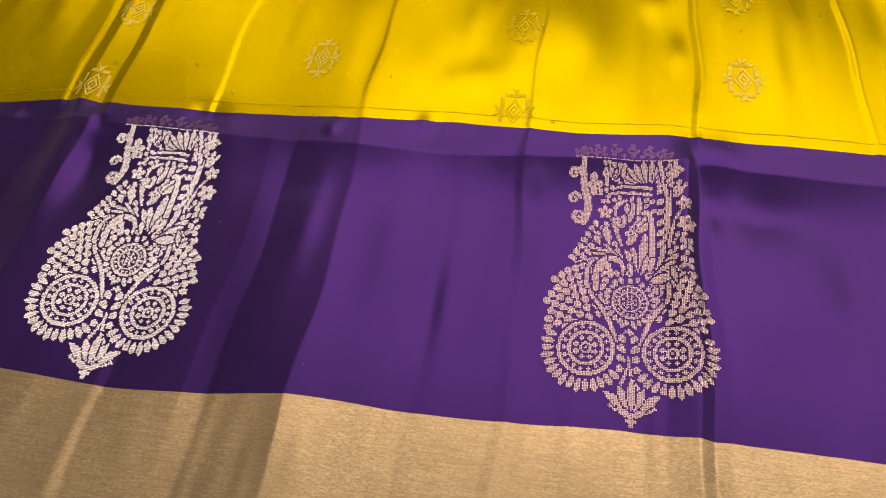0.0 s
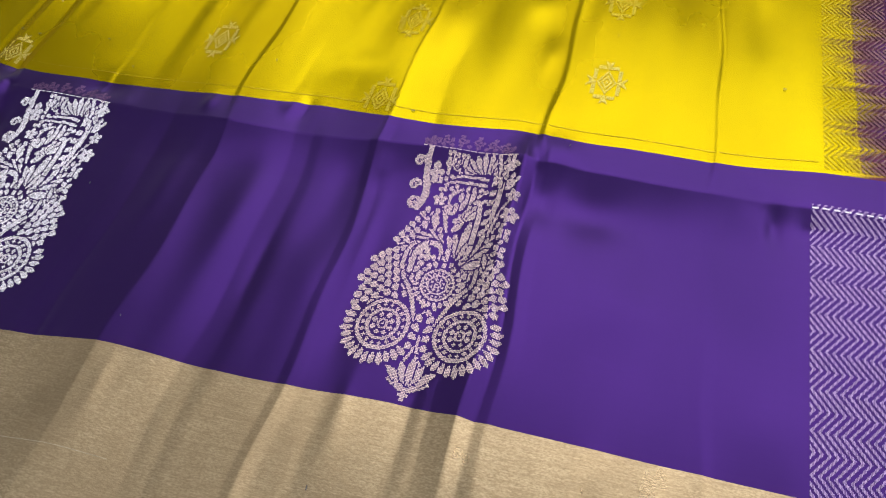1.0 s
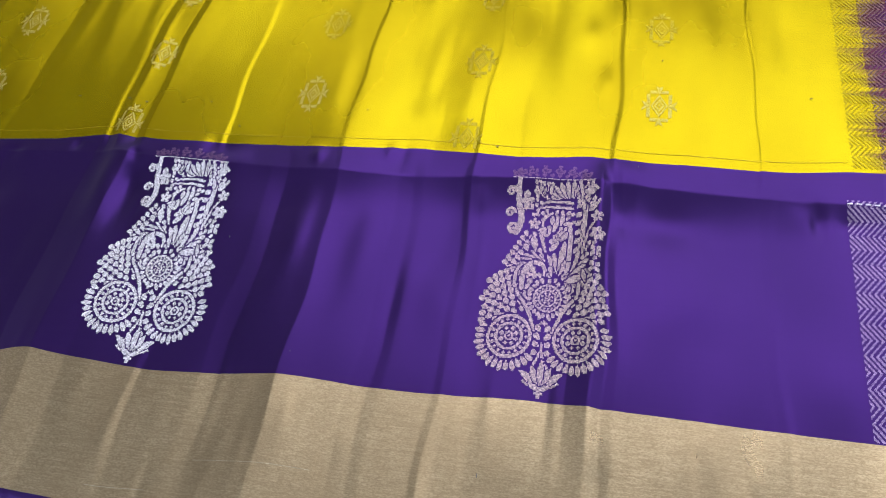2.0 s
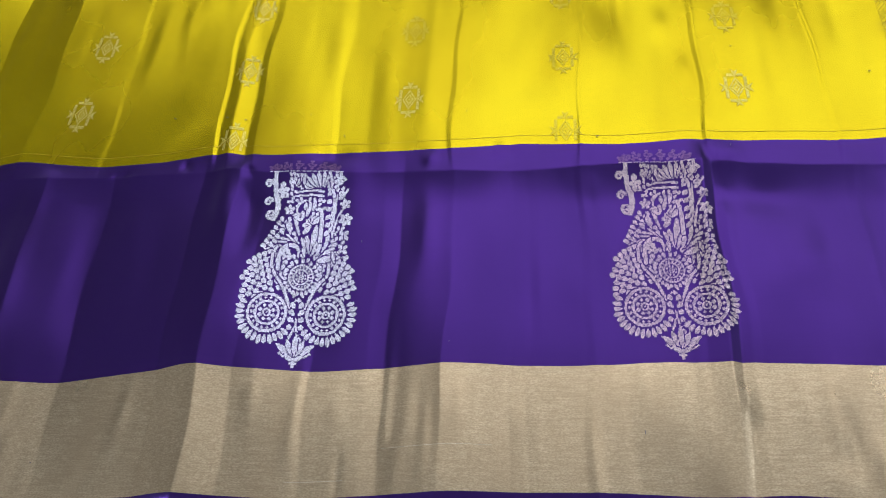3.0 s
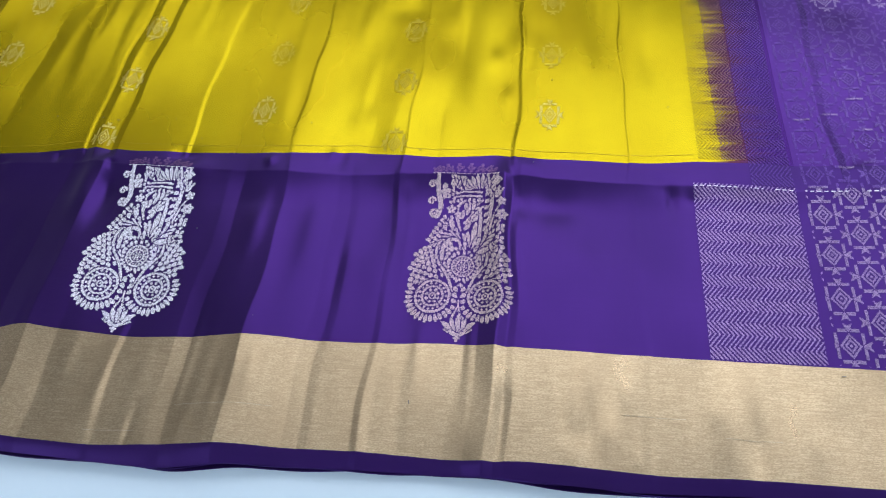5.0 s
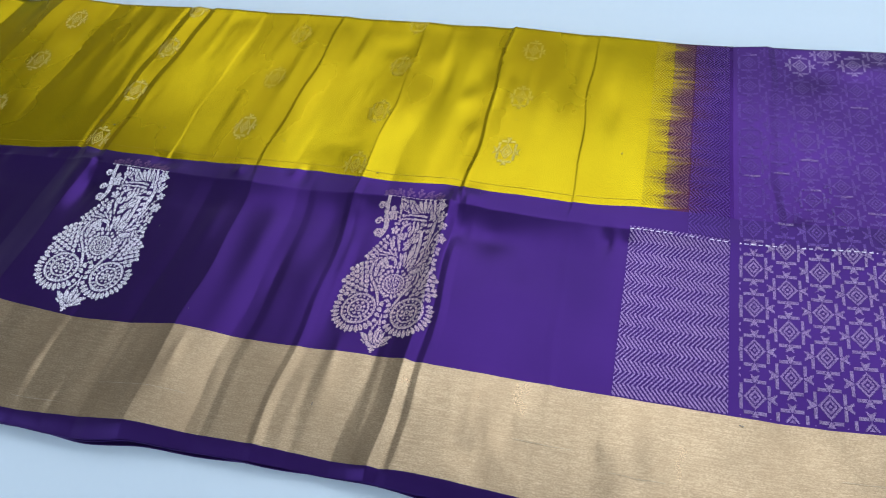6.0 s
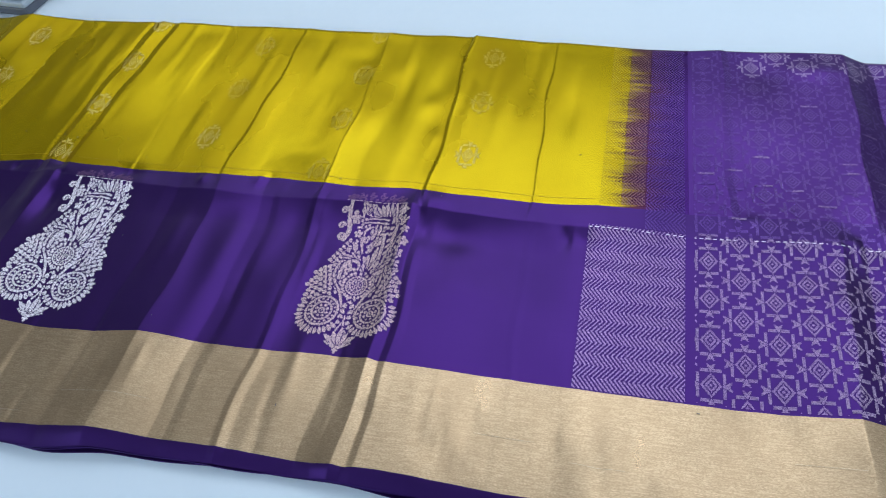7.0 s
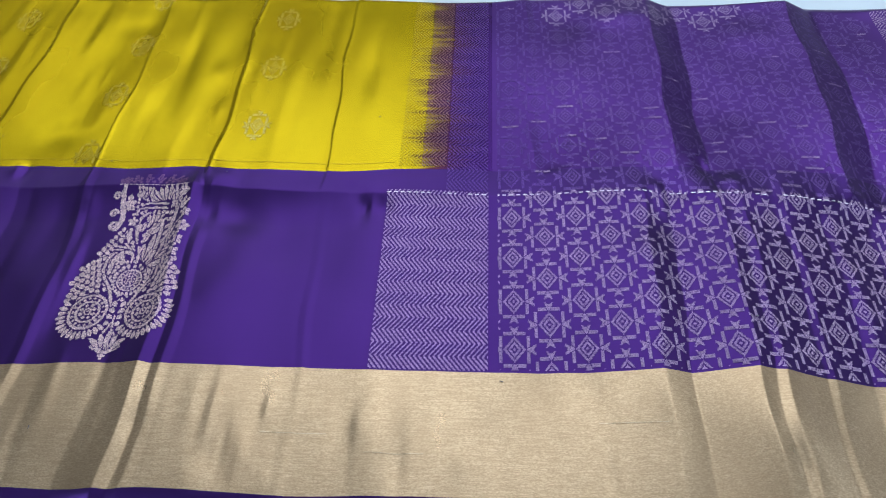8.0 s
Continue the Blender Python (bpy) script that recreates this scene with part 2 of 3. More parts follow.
def profile(strips):
    ends = np.array([e for e, s in strips])
    slopes = np.array([s for e, s in strips])
    s = np.tan(np.radians(slopes[np.searchsorted(ends, US).clip(0, len(slopes) - 1)]))
    z = np.cumsum(blur(s, 0.0009)) * DU
    return z - blur(z, 0.14)


Z_LOWER, Z_UPPER = profile(LOWER), profile(UPPER)
# the broad rise and fall passes gently over the fold, the creases stop at it
BROAD_LOWER, BROAD_UPPER = blur(Z_LOWER, 0.018), blur(Z_UPPER, 0.018)
FINE_LOWER, FINE_UPPER = Z_LOWER - BROAD_LOWER, Z_UPPER - BROAD_UPPER
rng = np.random.RandomState(4)
WAVES = [(rng.uniform(6, 45), rng.uniform(-14, 14), rng.uniform(0, 6.28)) for k in range(14)]
CRINKLES = [(rng.uniform(90, 420), rng.uniform(-22, 22), rng.uniform(0, 6.28), rng.uniform(0, 6.28)) for k in range(16)]
FRONT, GOLD0, GOLD1, RIDGE, SEAM, BACK = 0.034, 0.048, 0.148, 0.327, 0.356, 0.658
# How the woven lines wander as the cloth lies: (along, across)
LINES = (
    (FRONT, [(-0.6, 0.024), (-0.37, 0.025), (-0.30, 0.032), (-0.22, 0.030), (-0.137, 0.028), (-0.085, 0.036), (0.0, 0.038), (0.12, 0.040), (0.23, 0.036), (0.32, 0.039), (0.5, 0.035)]),
    (GOLD0, [(-0.6, 0.036), (-0.37, 0.039), (-0.31, 0.044), (-0.21, 0.0415), (-0.085, 0.0505), (0.03, 0.0525), (0.118, 0.0505), (0.145, 0.053), (0.25, 0.049), (0.32, 0.050), (0.6, 0.047)]),
    (GOLD1, [(-0.5, 0.131), (-0.43, 0.132), (-0.31, 0.148), (-0.285, 0.1455), (-0.2, 0.142), (-0.09, 0.149), (0.0, 0.148), (0.083, 0.152), (0.11, 0.150), (0.2, 0.1485), (0.387, 0.1455), (0.6, 0.1415)]),
    (RIDGE, [(-0.55, 0.331), (-0.32, 0.341), (-0.275, 0.336), (-0.2, 0.335), (-0.095, 0.3305), (0.045, 0.336), (0.105, 0.336), (0.2, 0.3285), (0.295, 0.3275), (0.385, 0.321), (0.72, 0.319)]),
    (SEAM, [(-0.565, 0.346), (-0.52, 0.353), (-0.445, 0.349), (-0.38, 0.353), (-0.33, 0.361), (-0.275, 0.355), (-0.21, 0.358), (-0.096, 0.3555), (-0.035, 0.363), (0.02, 0.358), (0.08, 0.357),
            (0.108, 0.3615), (0.135, 0.3565), (0.25, 0.3535), (0.3, 0.358), (0.4, 0.353)]),
    (BACK, [(-0.58, 0.664), (-0.1, 0.662), (0.1, 0.660), (0.225, 0.653), (0.33, 0.6485), (0.5, 0.646), (0.83, 0.632)]),
)
LINE_V = np.array([v for v, pts in LINES])
LINE_Y = np.array([blur(np.interp(US, [p[0] for p in pts], [p[1] for p in pts]), 0.009) for v, pts in LINES])
# Soft dents and puckers: (along, across, half length along, half length across, height)
DENTS = [(0.062, 0.53, 0.010, 0.060, -0.0022), (0.10, 0.50, 0.010, 0.02, 0.0012), (0.116, 0.44, 0.006, 0.018, 0.0012), (-0.02, 0.40, 0.03, 0.02, 0.0014), (-0.31, 0.30, 0.012, 0.03, 0.004),
         (-0.285, 0.29, 0.010, 0.03, -0.003), (-0.12, 0.27, 0.010, 0.035, 0.0016), (-0.06, 0.25, 0.014, 0.05, 0.002), (-0.03, 0.22, 0.006, 0.03, -0.0007), (0.03, 0.24, 0.005, 0.03, 0.0014),
         (0.135, 0.30, 0.007, 0.018, -0.0025), (0.168, 0.298, 0.022, 0.020, -0.0028), (0.20, 0.235, 0.030, 0.022, 0.0016), (0.275, 0.312, 0.006, 0.014, -0.003), (0.185, 0.105, 0.005, 0.030, 0.0008), (0.198, 0.085, 0.004, 0.022, -0.0006), (0.212, 0.078, 0.006, 0.016, 0.0007), (0.225, 0.112, 0.003, 0.012, 0.0004),
         (0.300, 0.095, 0.010, 0.045, 0.0022), (0.322, 0.075, 0.007, 0.030, -0.0016), (-0.18, 0.11, 0.01, 0.02, 0.0005), (0.46, 0.27, 0.015, 0.02, -0.0016), (0.52, 0.26, 0.02, 0.015, 0.002),
         (0.60, 0.10, 0.02, 0.03, 0.0022), (0.66, 0.12, 0.02, 0.03, -0.0022), (0.47, 0.60, 0.02, 0.03, -0.002), (0.53, 0.61, 0.03, 0.02, 0.0022), (0.66, 0.58, 0.03, 0.03, 0.002)]


# tucks along the fold and slight puckers everywhere
for k in range(34):
    DENTS.append((rng.uniform(-0.6, 0.75), rng.uniform(0.30, 0.365), rng.uniform(0.004, 0.012), rng.uniform(0.006, 0.016), rng.choice((-1, 1)) * rng.uniform(0.0006, 0.0018)))
for k in range(70):
    DENTS.append((rng.uniform(-0.7, 0.8), rng.uniform(0.06, 0.63), rng.uniform(0.007, 0.026), rng.uniform(0.015, 0.05), rng.choice((-1, 1)) * rng.uniform(0.0002, 0.0009)))
for k in range(60):
    DENTS.append((rng.uniform(-0.6, 0.30), rng.uniform(0.38, 0.64), rng.uniform(0.005, 0.014), rng.uniform(0.025, 0.08), rng.choice((-1, 1)) * rng.uniform(0.0003, 0.0009)))
for k in range(36):
    DENTS.append((rng.uniform(-0.5, 0.5), rng.uniform(0.05, 0.15), rng.uniform(0.003, 0.009), rng.uniform(0.012, 0.035), rng.choice((-1, 1)) * rng.uniform(0.0002, 0.0006)))


for k in range(64):
    DENTS.append((rng.uniform(-0.6, 0.30), rng.uniform(0.40, 0.63), rng.uniform(0.006, 0.013), rng.uniform(0.03, 0.07), rng.choice((-1, 1)) * rng.uniform(0.0003, 0.0008)))
for k in range(50):
    DENTS.append((rng.uniform(-0.55, 0.30), rng.uniform(0.165, 0.31), rng.uniform(0.012, 0.028), rng.uniform(0.02, 0.06), rng.choice((-1, 1)) * rng.uniform(0.0004, 0.0012)))
for k in range(48):
    DENTS.append((rng.uniform(-0.6, 0.75), rng.uniform(0.055, 0.145), rng.uniform(0.003, 0.008), rng.uniform(0.010, 0.040), rng.choice((-1, 1)) * rng.uniform(0.0003, 0.0008)))


def smoothstep(a, b, x):
    q = np.clip((x - a) / (b - a), 0, 1)
    return q * q * (3 - 2 * q)


def surf(u, v, lift=0.0):
    """World places of the cloth point (u along the weft, v across it)."""
    u, v = np.asarray(u, float), np.asarray(v, float)
    q = u - 0.15 * np.maximum(u - 0.45, 0) * (v - 0.3) + 0.10 * np.minimum(u + 0.45, 0) * (v - 0.45)
    q = q + 0.0022 * np.sin(22 * v + 9 * u) + 0.0012 * np.sin(57 * v + 31 * u + 2)
    k, wide = smoothstep(0.318, 0.36, v), smoothstep(0.24, 0.46, v)
    drape = np.interp(q, US, FINE_LOWER) * (1 - k) + np.interp(q, US, FINE_UPPER) * k + np.interp(q, US, BROAD_LOWER) * (1 - wide) + np.interp(q, US, BROAD_UPPER) * wide
    z = 0.013 + drape * (0.92 + 0.20 * np.sin(17 * v + 19 * u + 1))
    for a, b, c in WAVES:
        z = z + 0.00020 * np.sin(a * u + b * v * 2 + c)
    for a, b, c, d in CRINKLES:
        z = z + 0.009 / a ** 1.25 * np.sin(a * u + b * v + c) * (0.5 + 0.5 * np.sin(17 * u + 23 * v + d))
    for du, dv, a, b, h in DENTS:
        z = z + h * np.exp(-((u - du) / a) ** 2 - ((v - dv) / b) ** 2)
    # the sharp fold across the cloth
    height = 0.0058 + 0.0009 * np.sin(u * 9 + 1.0) + 0.0008 * np.sin(u * 41)
    below = np.clip((v - RIDGE + 0.038) / 0.038, 0, 1) ** 1.8
    above = np.clip(1 - (v - RIDGE) / 0.30, 0, 1)
    z = z + height * np.where(v < RIDGE, below, above)
    z = 0.0045 + np.logaddexp(0, (z - 0.0045) * 900) / 900
    # edges that sink towards the table
    z = z * (0.62 + 0.38 * smoothstep(FRONT - 0.006, FRONT + 0.014, v)) * np.sqrt(np.clip((BACK - v + 0.0006) / 0.012, 0, 1)) + 0.0015
    y = np.zeros_like(u + v)
    at = [np.interp(u, US, line) for line in LINE_Y]
    for i in range(len(LINE_V) - 1):
        s = (v - LINE_V[i]) / (LINE_V[i + 1] - LINE_V[i])
        inside = (s >= 0) if i == len(LINE_V) - 2 else (s >= 0) & (s < 1)
        y = np.where(inside, at[i] + (at[i + 1] - at[i]) * s, y)
    return np.stack([u + np.zeros_like(v), y, z + lift], -1)


def sheet(name, us, vs, material, parent, label="", lift=0.0):
    uu, vv = np.meshgrid(us, vs)
    co = surf(uu, vv, lift).reshape(-1, 3)
    n, m = len(us), len(vs)
    i = (np.arange(m - 1)[:, None] * n + np.arange(n - 1)[None, :]).reshape(-1)
    faces = np.stack([i, i + 1, i + n + 1, i + n], -1)
    me = bpy.data.meshes.new(name)
    me.from_pydata(co.tolist(), [], faces.tolist())
    return finish(name, me, material, parent, label, True)


def weave(name, mask, u0, v0, pu, pv, material, parent, label="", fill=(0.78, 0.74), lift=0.0005, lean=0.0, unrest=0.10, shear=0.0):
    """Brocade: every set cell of the mask (row 0 at the bottom) is one float of metal thread on the cloth."""
    j, i = np.nonzero(mask)
    cu, cv = u0 + (i + 0.5) * pu + shear * ((j + 0.5) * pv - 0.05), v0 + (j + 0.5) * pv
    hu, hv = pu * fill[0] / 2, pv * fill[1] / 2
    co = np.stack([surf(cu + a * hu, cv + b * hv, lift) for a, b in ((-1, -1), (1, -1), (1, 1), (-1, 1))], 1)
    # each float lies a little askew and glints on its own
    tu, tv = np.random.RandomState(len(cu)).normal(0, unrest, (2, len(cu)))
    tu = tu - lean
    co[:, :, 2] += np.stack([a * hu * tu + b * hv * tv for a, b in ((-1, -1), (1, -1), (1, 1), (-1, 1))], 1)
    co = co.reshape(-1, 3)
    me = bpy.data.meshes.new(name)
    me.from_pydata(co.tolist(), [], np.arange(len(co)).reshape(-1, 4).tolist())
    return finish(name, me, material, parent, label)


sari = tagged(new("sari"), "folded yellow and purple silk sari with gold zari border", "sari")
LEFT, RIGHT, PALLU = -1.12, 1.12, 0.388
step = 0.0011


def span(a, b, d=step):
    return np.linspace(a, b, max(2, int(round((b - a) / d)) + 1))


front_vs = np.concatenate([FRONT + (GOLD0 - FRONT) * np.linspace(0, 1, 14) ** 2])
panel_vs = np.concatenate([span(GOLD1, 0.27, 0.004)[:-1], span(0.27, RIDGE, 0.0015)[:-1], span(RIDGE, SEAM, 0.0015)])
upper_vs = np.concatenate([span(SEAM, 0.39, 0.0025)[:-1], span(0.39, BACK - 0.016, 0.004)[:-1], BACK - 0.016 * np.linspace(1, 0, 12) ** 2])
sheet("selvedge", span(LEFT, RIGHT), front_vs, purple_silk, sari, "plain purple silk selvedge")
gold_border = sheet("gold_border", span(LEFT, RIGHT), span(GOLD0, GOLD1, 0.004), gold_zari, sari, "woven gold zari border")
border_panel = sheet("border_panel", span(LEFT, PALLU), panel_vs, purple_silk, sari, "plain purple silk border panel")
pallu_panel = sheet("pallu_panel", span(PALLU, RIGHT), panel_vs, purple_silk, sari, "purple silk end panel")
body = sheet("body", span(LEFT, PALLU), upper_vs, yellow_silk, sari, "yellow silk body shading into purple")
pallu_body = sheet("pallu_body", span(PALLU, RIGHT), upper_vs, lit_pallu_silk, sari, "purple silk end piece")


for k, (out, zl) in enumerate(((0.0008, 0.0008), (0.0030, 0.0024), (0.0012, 0.0040))):
    us = span(LEFT + 0.01 * k, RIGHT - 0.01 * k, 0.006)
    ys = np.interp(us, US, LINE_Y[0]) + out + 0.0013 * np.sin(us * 23 + 2.1 * k) + 0.0007 * np.sin(us * 61 + k)
    rows = [np.stack([us, ys + d, np.full_like(us, zl + h)], -1) for d, h in ((0, 0), (0.0004, 0.0009), (0.05, 0.0011), (0.05, -0.0003), (0.0006, -0.0003))]
    n = len(us)
    faces = [(r * n + i, r * n + i + 1, ((r + 1) % 5) * n + i + 1, ((r + 1) % 5) * n + i) for r in range(5) for i in range(n - 1)]
    me = bpy.data.meshes.new("folded_layer")
    me.from_pydata(np.concatenate(rows).tolist(), [], faces)
    finish("folded_layer", me, purple_silk, sari, "purple silk layer folded underneath")

# ---- brocade drawings ----
class Loom:
    """A point paper: cells of one pitch, filled by simple shapes in metres."""

    def __init__(self, x0, x1, y0, y1, pitch):
        self.x0, self.y0, self.pitch = x0, y0, pitch
        nx, ny = int(round((x1 - x0) / pitch)), int(round((y1 - y0) / pitch))
        self.x, self.y = np.meshgrid(x0 + (np.arange(nx) + 0.5) * pitch, y0 + (np.arange(ny) + 0.5) * pitch)
        self.m = np.zeros((ny, nx), bool)

    def put(self, hit, on=True):
        self.m = (self.m | hit) if on else (self.m & ~hit)

    def disc(self, cx, cy, r, on=True):
        self.put((self.x - cx) ** 2 + (self.y - cy) ** 2 < r * r, on)

    def ring(self, cx, cy, r, w):
        d = np.hypot(self.x - cx, self.y - cy)
        self.put(np.abs(d - r) < w / 2)

    def leaf(self, cx, cy, angle, length, width, on=True, clear=0.0, blade=False):
        """A drop from (cx, cy), pointed at its foot, round at its head, or a blade pointed at both."""
        a = math.radians(angle)
        p = (self.x - cx) * math.cos(a) + (self.y - cy) * math.sin(a)
        q = -(self.x - cx) * math.sin(a) + (self.y - cy) * math.cos(a)
        s = np.clip(p / length, 0, 1)
        half = width * 0.5 * np.sin(math.pi * s) if blade else width * 0.50 * np.sin(math.pi * s ** 1.35) ** 0.6
        if clear:
            self.put((p > -clear) & (p < length + clear) & (np.abs(q) < half + clear), False)
        self.put((p > 0) & (p < length) & (np.abs(q) < half), on)

    def stroke(self, a, b, c, w0, w1, clear=0.0):
        """A curved stem from a by way of b to c."""
        for w_more, on in ((clear, False), (0, True)):
            if not on and not clear:
                continue
            for s in np.linspace(0, 1, 60):
                x = (1 - s) ** 2 * a[0] + 2 * s * (1 - s) * b[0] + s * s * c[0]
                y = (1 - s) ** 2 * a[1] + 2 * s * (1 - s) * b[1] + s * s * c[1]
                self.disc(x, y, (w0 + (w1 - w0) * s) / 2 + w_more, on)

    def curl(self, cx, cy, r, a0, turns, w):
        for s in np.linspace(0, 1, 120):
            a = math.radians(a0) + turns * 6.283 * s
            self.disc(cx + r * (1 - 0.8 * s) * math.cos(a), cy + r * (1 - 0.8 * s) * math.sin(a), w / 2 * (1 - 0.4 * s))

    def flower(self, cx, cy, r, petals=6, turn=0):
        self.disc(cx, cy, r + 0.0008, False)
        for k in range(petals):
            self.leaf(cx, cy, turn + 360 * k / petals, r, r * 0.62)
        self.disc(cx, cy, r * 0.16, False)


def wheel(g, cx, cy, r, petals=()):
    """A rosette: outer band, a ring of small crosses, inner band, crosses, and an eye; petals: (first, last, length, width) fringes."""
    g.disc(cx, cy, r * 1.08, False)
    g.ring(cx, cy, r * 0.94, r * 0.15)
    g.ring(cx, cy, r * 0.58, r * 0.13)
    for n, rr, size, turn in ((18, 0.76, 0.085, 0.0), (8, 0.36, 0.10, 0.4)):
        for k in range(n):
            a = 6.283 * k / n + turn
            x, y = np.abs(g.x - cx - r * rr * math.cos(a)), np.abs(g.y - cy - r * rr * math.sin(a))
            g.put((np.maximum(x, y) < r * size) & (np.minimum(x, y) < r * size * 0.45))
    g.ring(cx, cy, r * 0.17, r * 0.10)
    g.disc(cx, cy, r * 0.06)
    for first, last, length, width in petals:
        n = max(1, round(abs(math.radians(last - first)) * (r * 1.08 + length * 0.6) / width))
        for k in range(n + 1):
            a = first + (last - first) * k / n
            ca, sa = math.cos(math.radians(a)), math.sin(math.radians(a))
            g.leaf(cx + r * 1.08 * ca, cy + r * 1.08 * sa, a, length * (1.0 + 0.10 * (k % 2)), width * 0.88)


def fill_drops(g, inside, angle_of, length, width, gap):
    """Closely packed drops wherever the drawing is still empty."""
    p = g.pitch
    for cy in np.arange(g.y.min(), g.y.max(), 0.0011):
        for cx in np.arange(g.x.min(), g.x.max(), 0.0011):
            if not inside(cx, cy):
                continue
            a = math.radians(angle_of(cx, cy))
            ok = True
            for s in (0.12, 0.5, 0.95):
                for side in (-1, 0, 1):
                    w = side * (width / 2 + gap) * math.sin(math.pi * s ** 1.35) ** 0.7
                    x, y = cx + s * length * math.cos(a) - w * math.sin(a), cy + s * length * math.sin(a) + w * math.cos(a)
                    i, j = int((x - g.x0) / p), int((y - g.y0) / p)
                    if not (0 <= i < g.m.shape[1] and 0 <= j < g.m.shape[0]) or g.m[j, i]:
                        ok = False
            if ok:
                g.leaf(cx, cy, math.degrees(a), length, width)


def paisley():
    """The mango motif: three wheels, scale feathers on the shoulders, a hooked crest, plumes and a fishbone stem above, a leafy tip below."""
    g = Loom(-0.060, 0.060, 0.0, 0.200, 0.00092)
    mid = 0.004

    def leaf_to(foot, head, width, clear=0.0010, blade=False):
        dx, dy = head[0] - foot[0], head[1] - foot[1]
        g.leaf(foot[0], foot[1], math.degrees(math.atan2(dy, dx)), math.hypot(dx, dy), width, True, clear, blade)

    # scales fanned over the shoulders, in rows that bend with the outline
    left = lambda y: np.interp(y, [0.050, 0.068, 0.085, 0.104, 0.118, 0.134], [-0.0470, -0.0495, -0.0445, -0.034, -0.025, -0.017])
    right = lambda y: np.interp(y, [0.050, 0.068, 0.085, 0.096, 0.104], [0.0510, 0.0535, 0.0500, 0.0430, 0.0360])
    for s in (-1, 1):
        px, py = mid + s * 0.017, 0.058
        for k in range(7):
            r = 0.0062 + 0.0055 * k
            step = 0.0047 / r
            a = math.radians(-2) + step * 0.5 * (k % 2)
            while a < math.radians(98):
                x, y = px + s * r * math.cos(a), py + r * math.sin(a)
                tip = px + s * (r + 0.0052) * math.cos(a)
                if left(y) < tip < right(y) and y < (0.104 if s > 0 else 0.099):
                    g.leaf(x, y, math.degrees(a) if s > 0 else 180 - math.degrees(a), 0.0061, 0.0049, True, 0.0004)
                a += step
    # heart stems from between the wheels, with leaves on their inner side
    for s in (-1, 1):
        g.stroke((mid + s * 0.0066, 0.046), (mid + s * 0.0105, 0.066), (mid + s * 0.0225, 0.078), 0.0028, 0.0028, 0.0011)
        g.stroke((mid + s * 0.0225, 0.078), (mid + s * 0.0262, 0.085), (mid + s * 0.0215, 0.094), 0.0028, 0.0022, 0.0010)
        for k in range(7):
            w = k / 6.0
            g.leaf(mid + s * (0.0026 + 0.0150 * w), 0.0535 + 0.0290 * w, 90 + s * (30 - 8 * w), 0.0058, 0.0036, True, 0.0008)
        for k in range(4):
            g.leaf(mid + s * 0.0016, 0.0315 + 0.0060 * k, 90 - s * (62 - 8 * k), 0.0064, 0.0046, True, 0.0009)
        wheel(g, mid + s * 0.0252, 0.0447, 0.0170, ((158, 318, 0.0080, 0.0046),) if s < 0 else ((222, 382, 0.0080, 0.0046),))
    for s in (-1, 1):
        g.stroke((mid + s * 0.0062, 0.0220), (mid + s * 0.0008, 0.027), (mid, 0.041), 0.0024, 0.0016, 0.0008)
    g.disc(mid + 0.0012, 0.0767, 0.0150, False)
    wheel(g, mid + 0.0006, 0.0767, 0.0112, ((140, 400, 0.0042, 0.0038),))
    # the crest: a thick comma with a curl in it, and long barbs swept back over the shoulder
    for foot, bend, head in (((-0.0016, 0.1078), (-0.0123, 0.1109), (-0.0299, 0.1066)), ((-0.0015, 0.1037), (-0.0145, 0.1077), (-0.0302, 0.1014)), ((-0.0075, 0.1100), (-0.0171, 0.1133), (-0.0299, 0.1112)), ((0.0020, 0.0987), (-0.0052, 0.1102), (-0.0118, 0.1151))):
        g.stroke(foot, bend, head, 0.0024, 0.0018, 0.0008)
    g.stroke((-0.0166, 0.0840), (-0.0191, 0.1036), (-0.0074, 0.1059), 0.0040, 0.0048, 0.0010)
    g.stroke((-0.0074, 0.1059), (0.0008, 0.1053), (0.0003, 0.0953), 0.0044, 0.0022, 0.0008)
    g.curl(*(-0.0098, 0.0979), 0.0042, 100, 1.0, 0.0030)
    g.stroke((-0.0220, 0.0849), (-0.0252, 0.0964), (-0.0191, 0.1036), 0.0030, 0.0022, 0.0008)
    # the tulip over the small wheel
    for head, width in (((0.0012, 0.1128), 0.0046), ((0.0067, 0.1134), 0.0046), ((0.0138, 0.1253), 0.0056), ((0.0180, 0.1127), 0.0040)):
        leaf_to((0.0112, 0.0952), head, width, 0.0009)
    for k in range(4):
        leaf_to((0.0061, 0.0945) if k < 2 else (0.0160, 0.0958), ((0.0015, 0.0973), (0.0037, 0.1036), (0.0204, 0.1036), (0.0193, 0.1095))[k], 0.0036, 0.0007)
    # the hooked plume, the hanging drops and the fan flower between the stems
    g.stroke((0.0013, 0.1495), (-0.0085, 0.1456), (-0.0067, 0.1340), 0.0022, 0.0046, 0.0009)
    g.stroke((-0.0067, 0.1340), (-0.0050, 0.1255), (-0.0012, 0.1160), 0.0046, 0.0016, 0.0008)
    g.stroke((-0.0063, 0.1326), (0.0004, 0.1274), (0.0000, 0.1339), 0.0030, 0.0024, 0.0006)
    leaf_to((0.0033, 0.1323), (0.0059, 0.1484), 0.0052)
    leaf_to((0.0089, 0.1381), (0.0108, 0.1492), 0.0042)
    leaf_to((0.0014, 0.1391), (0.0019, 0.1473), 0.0036)
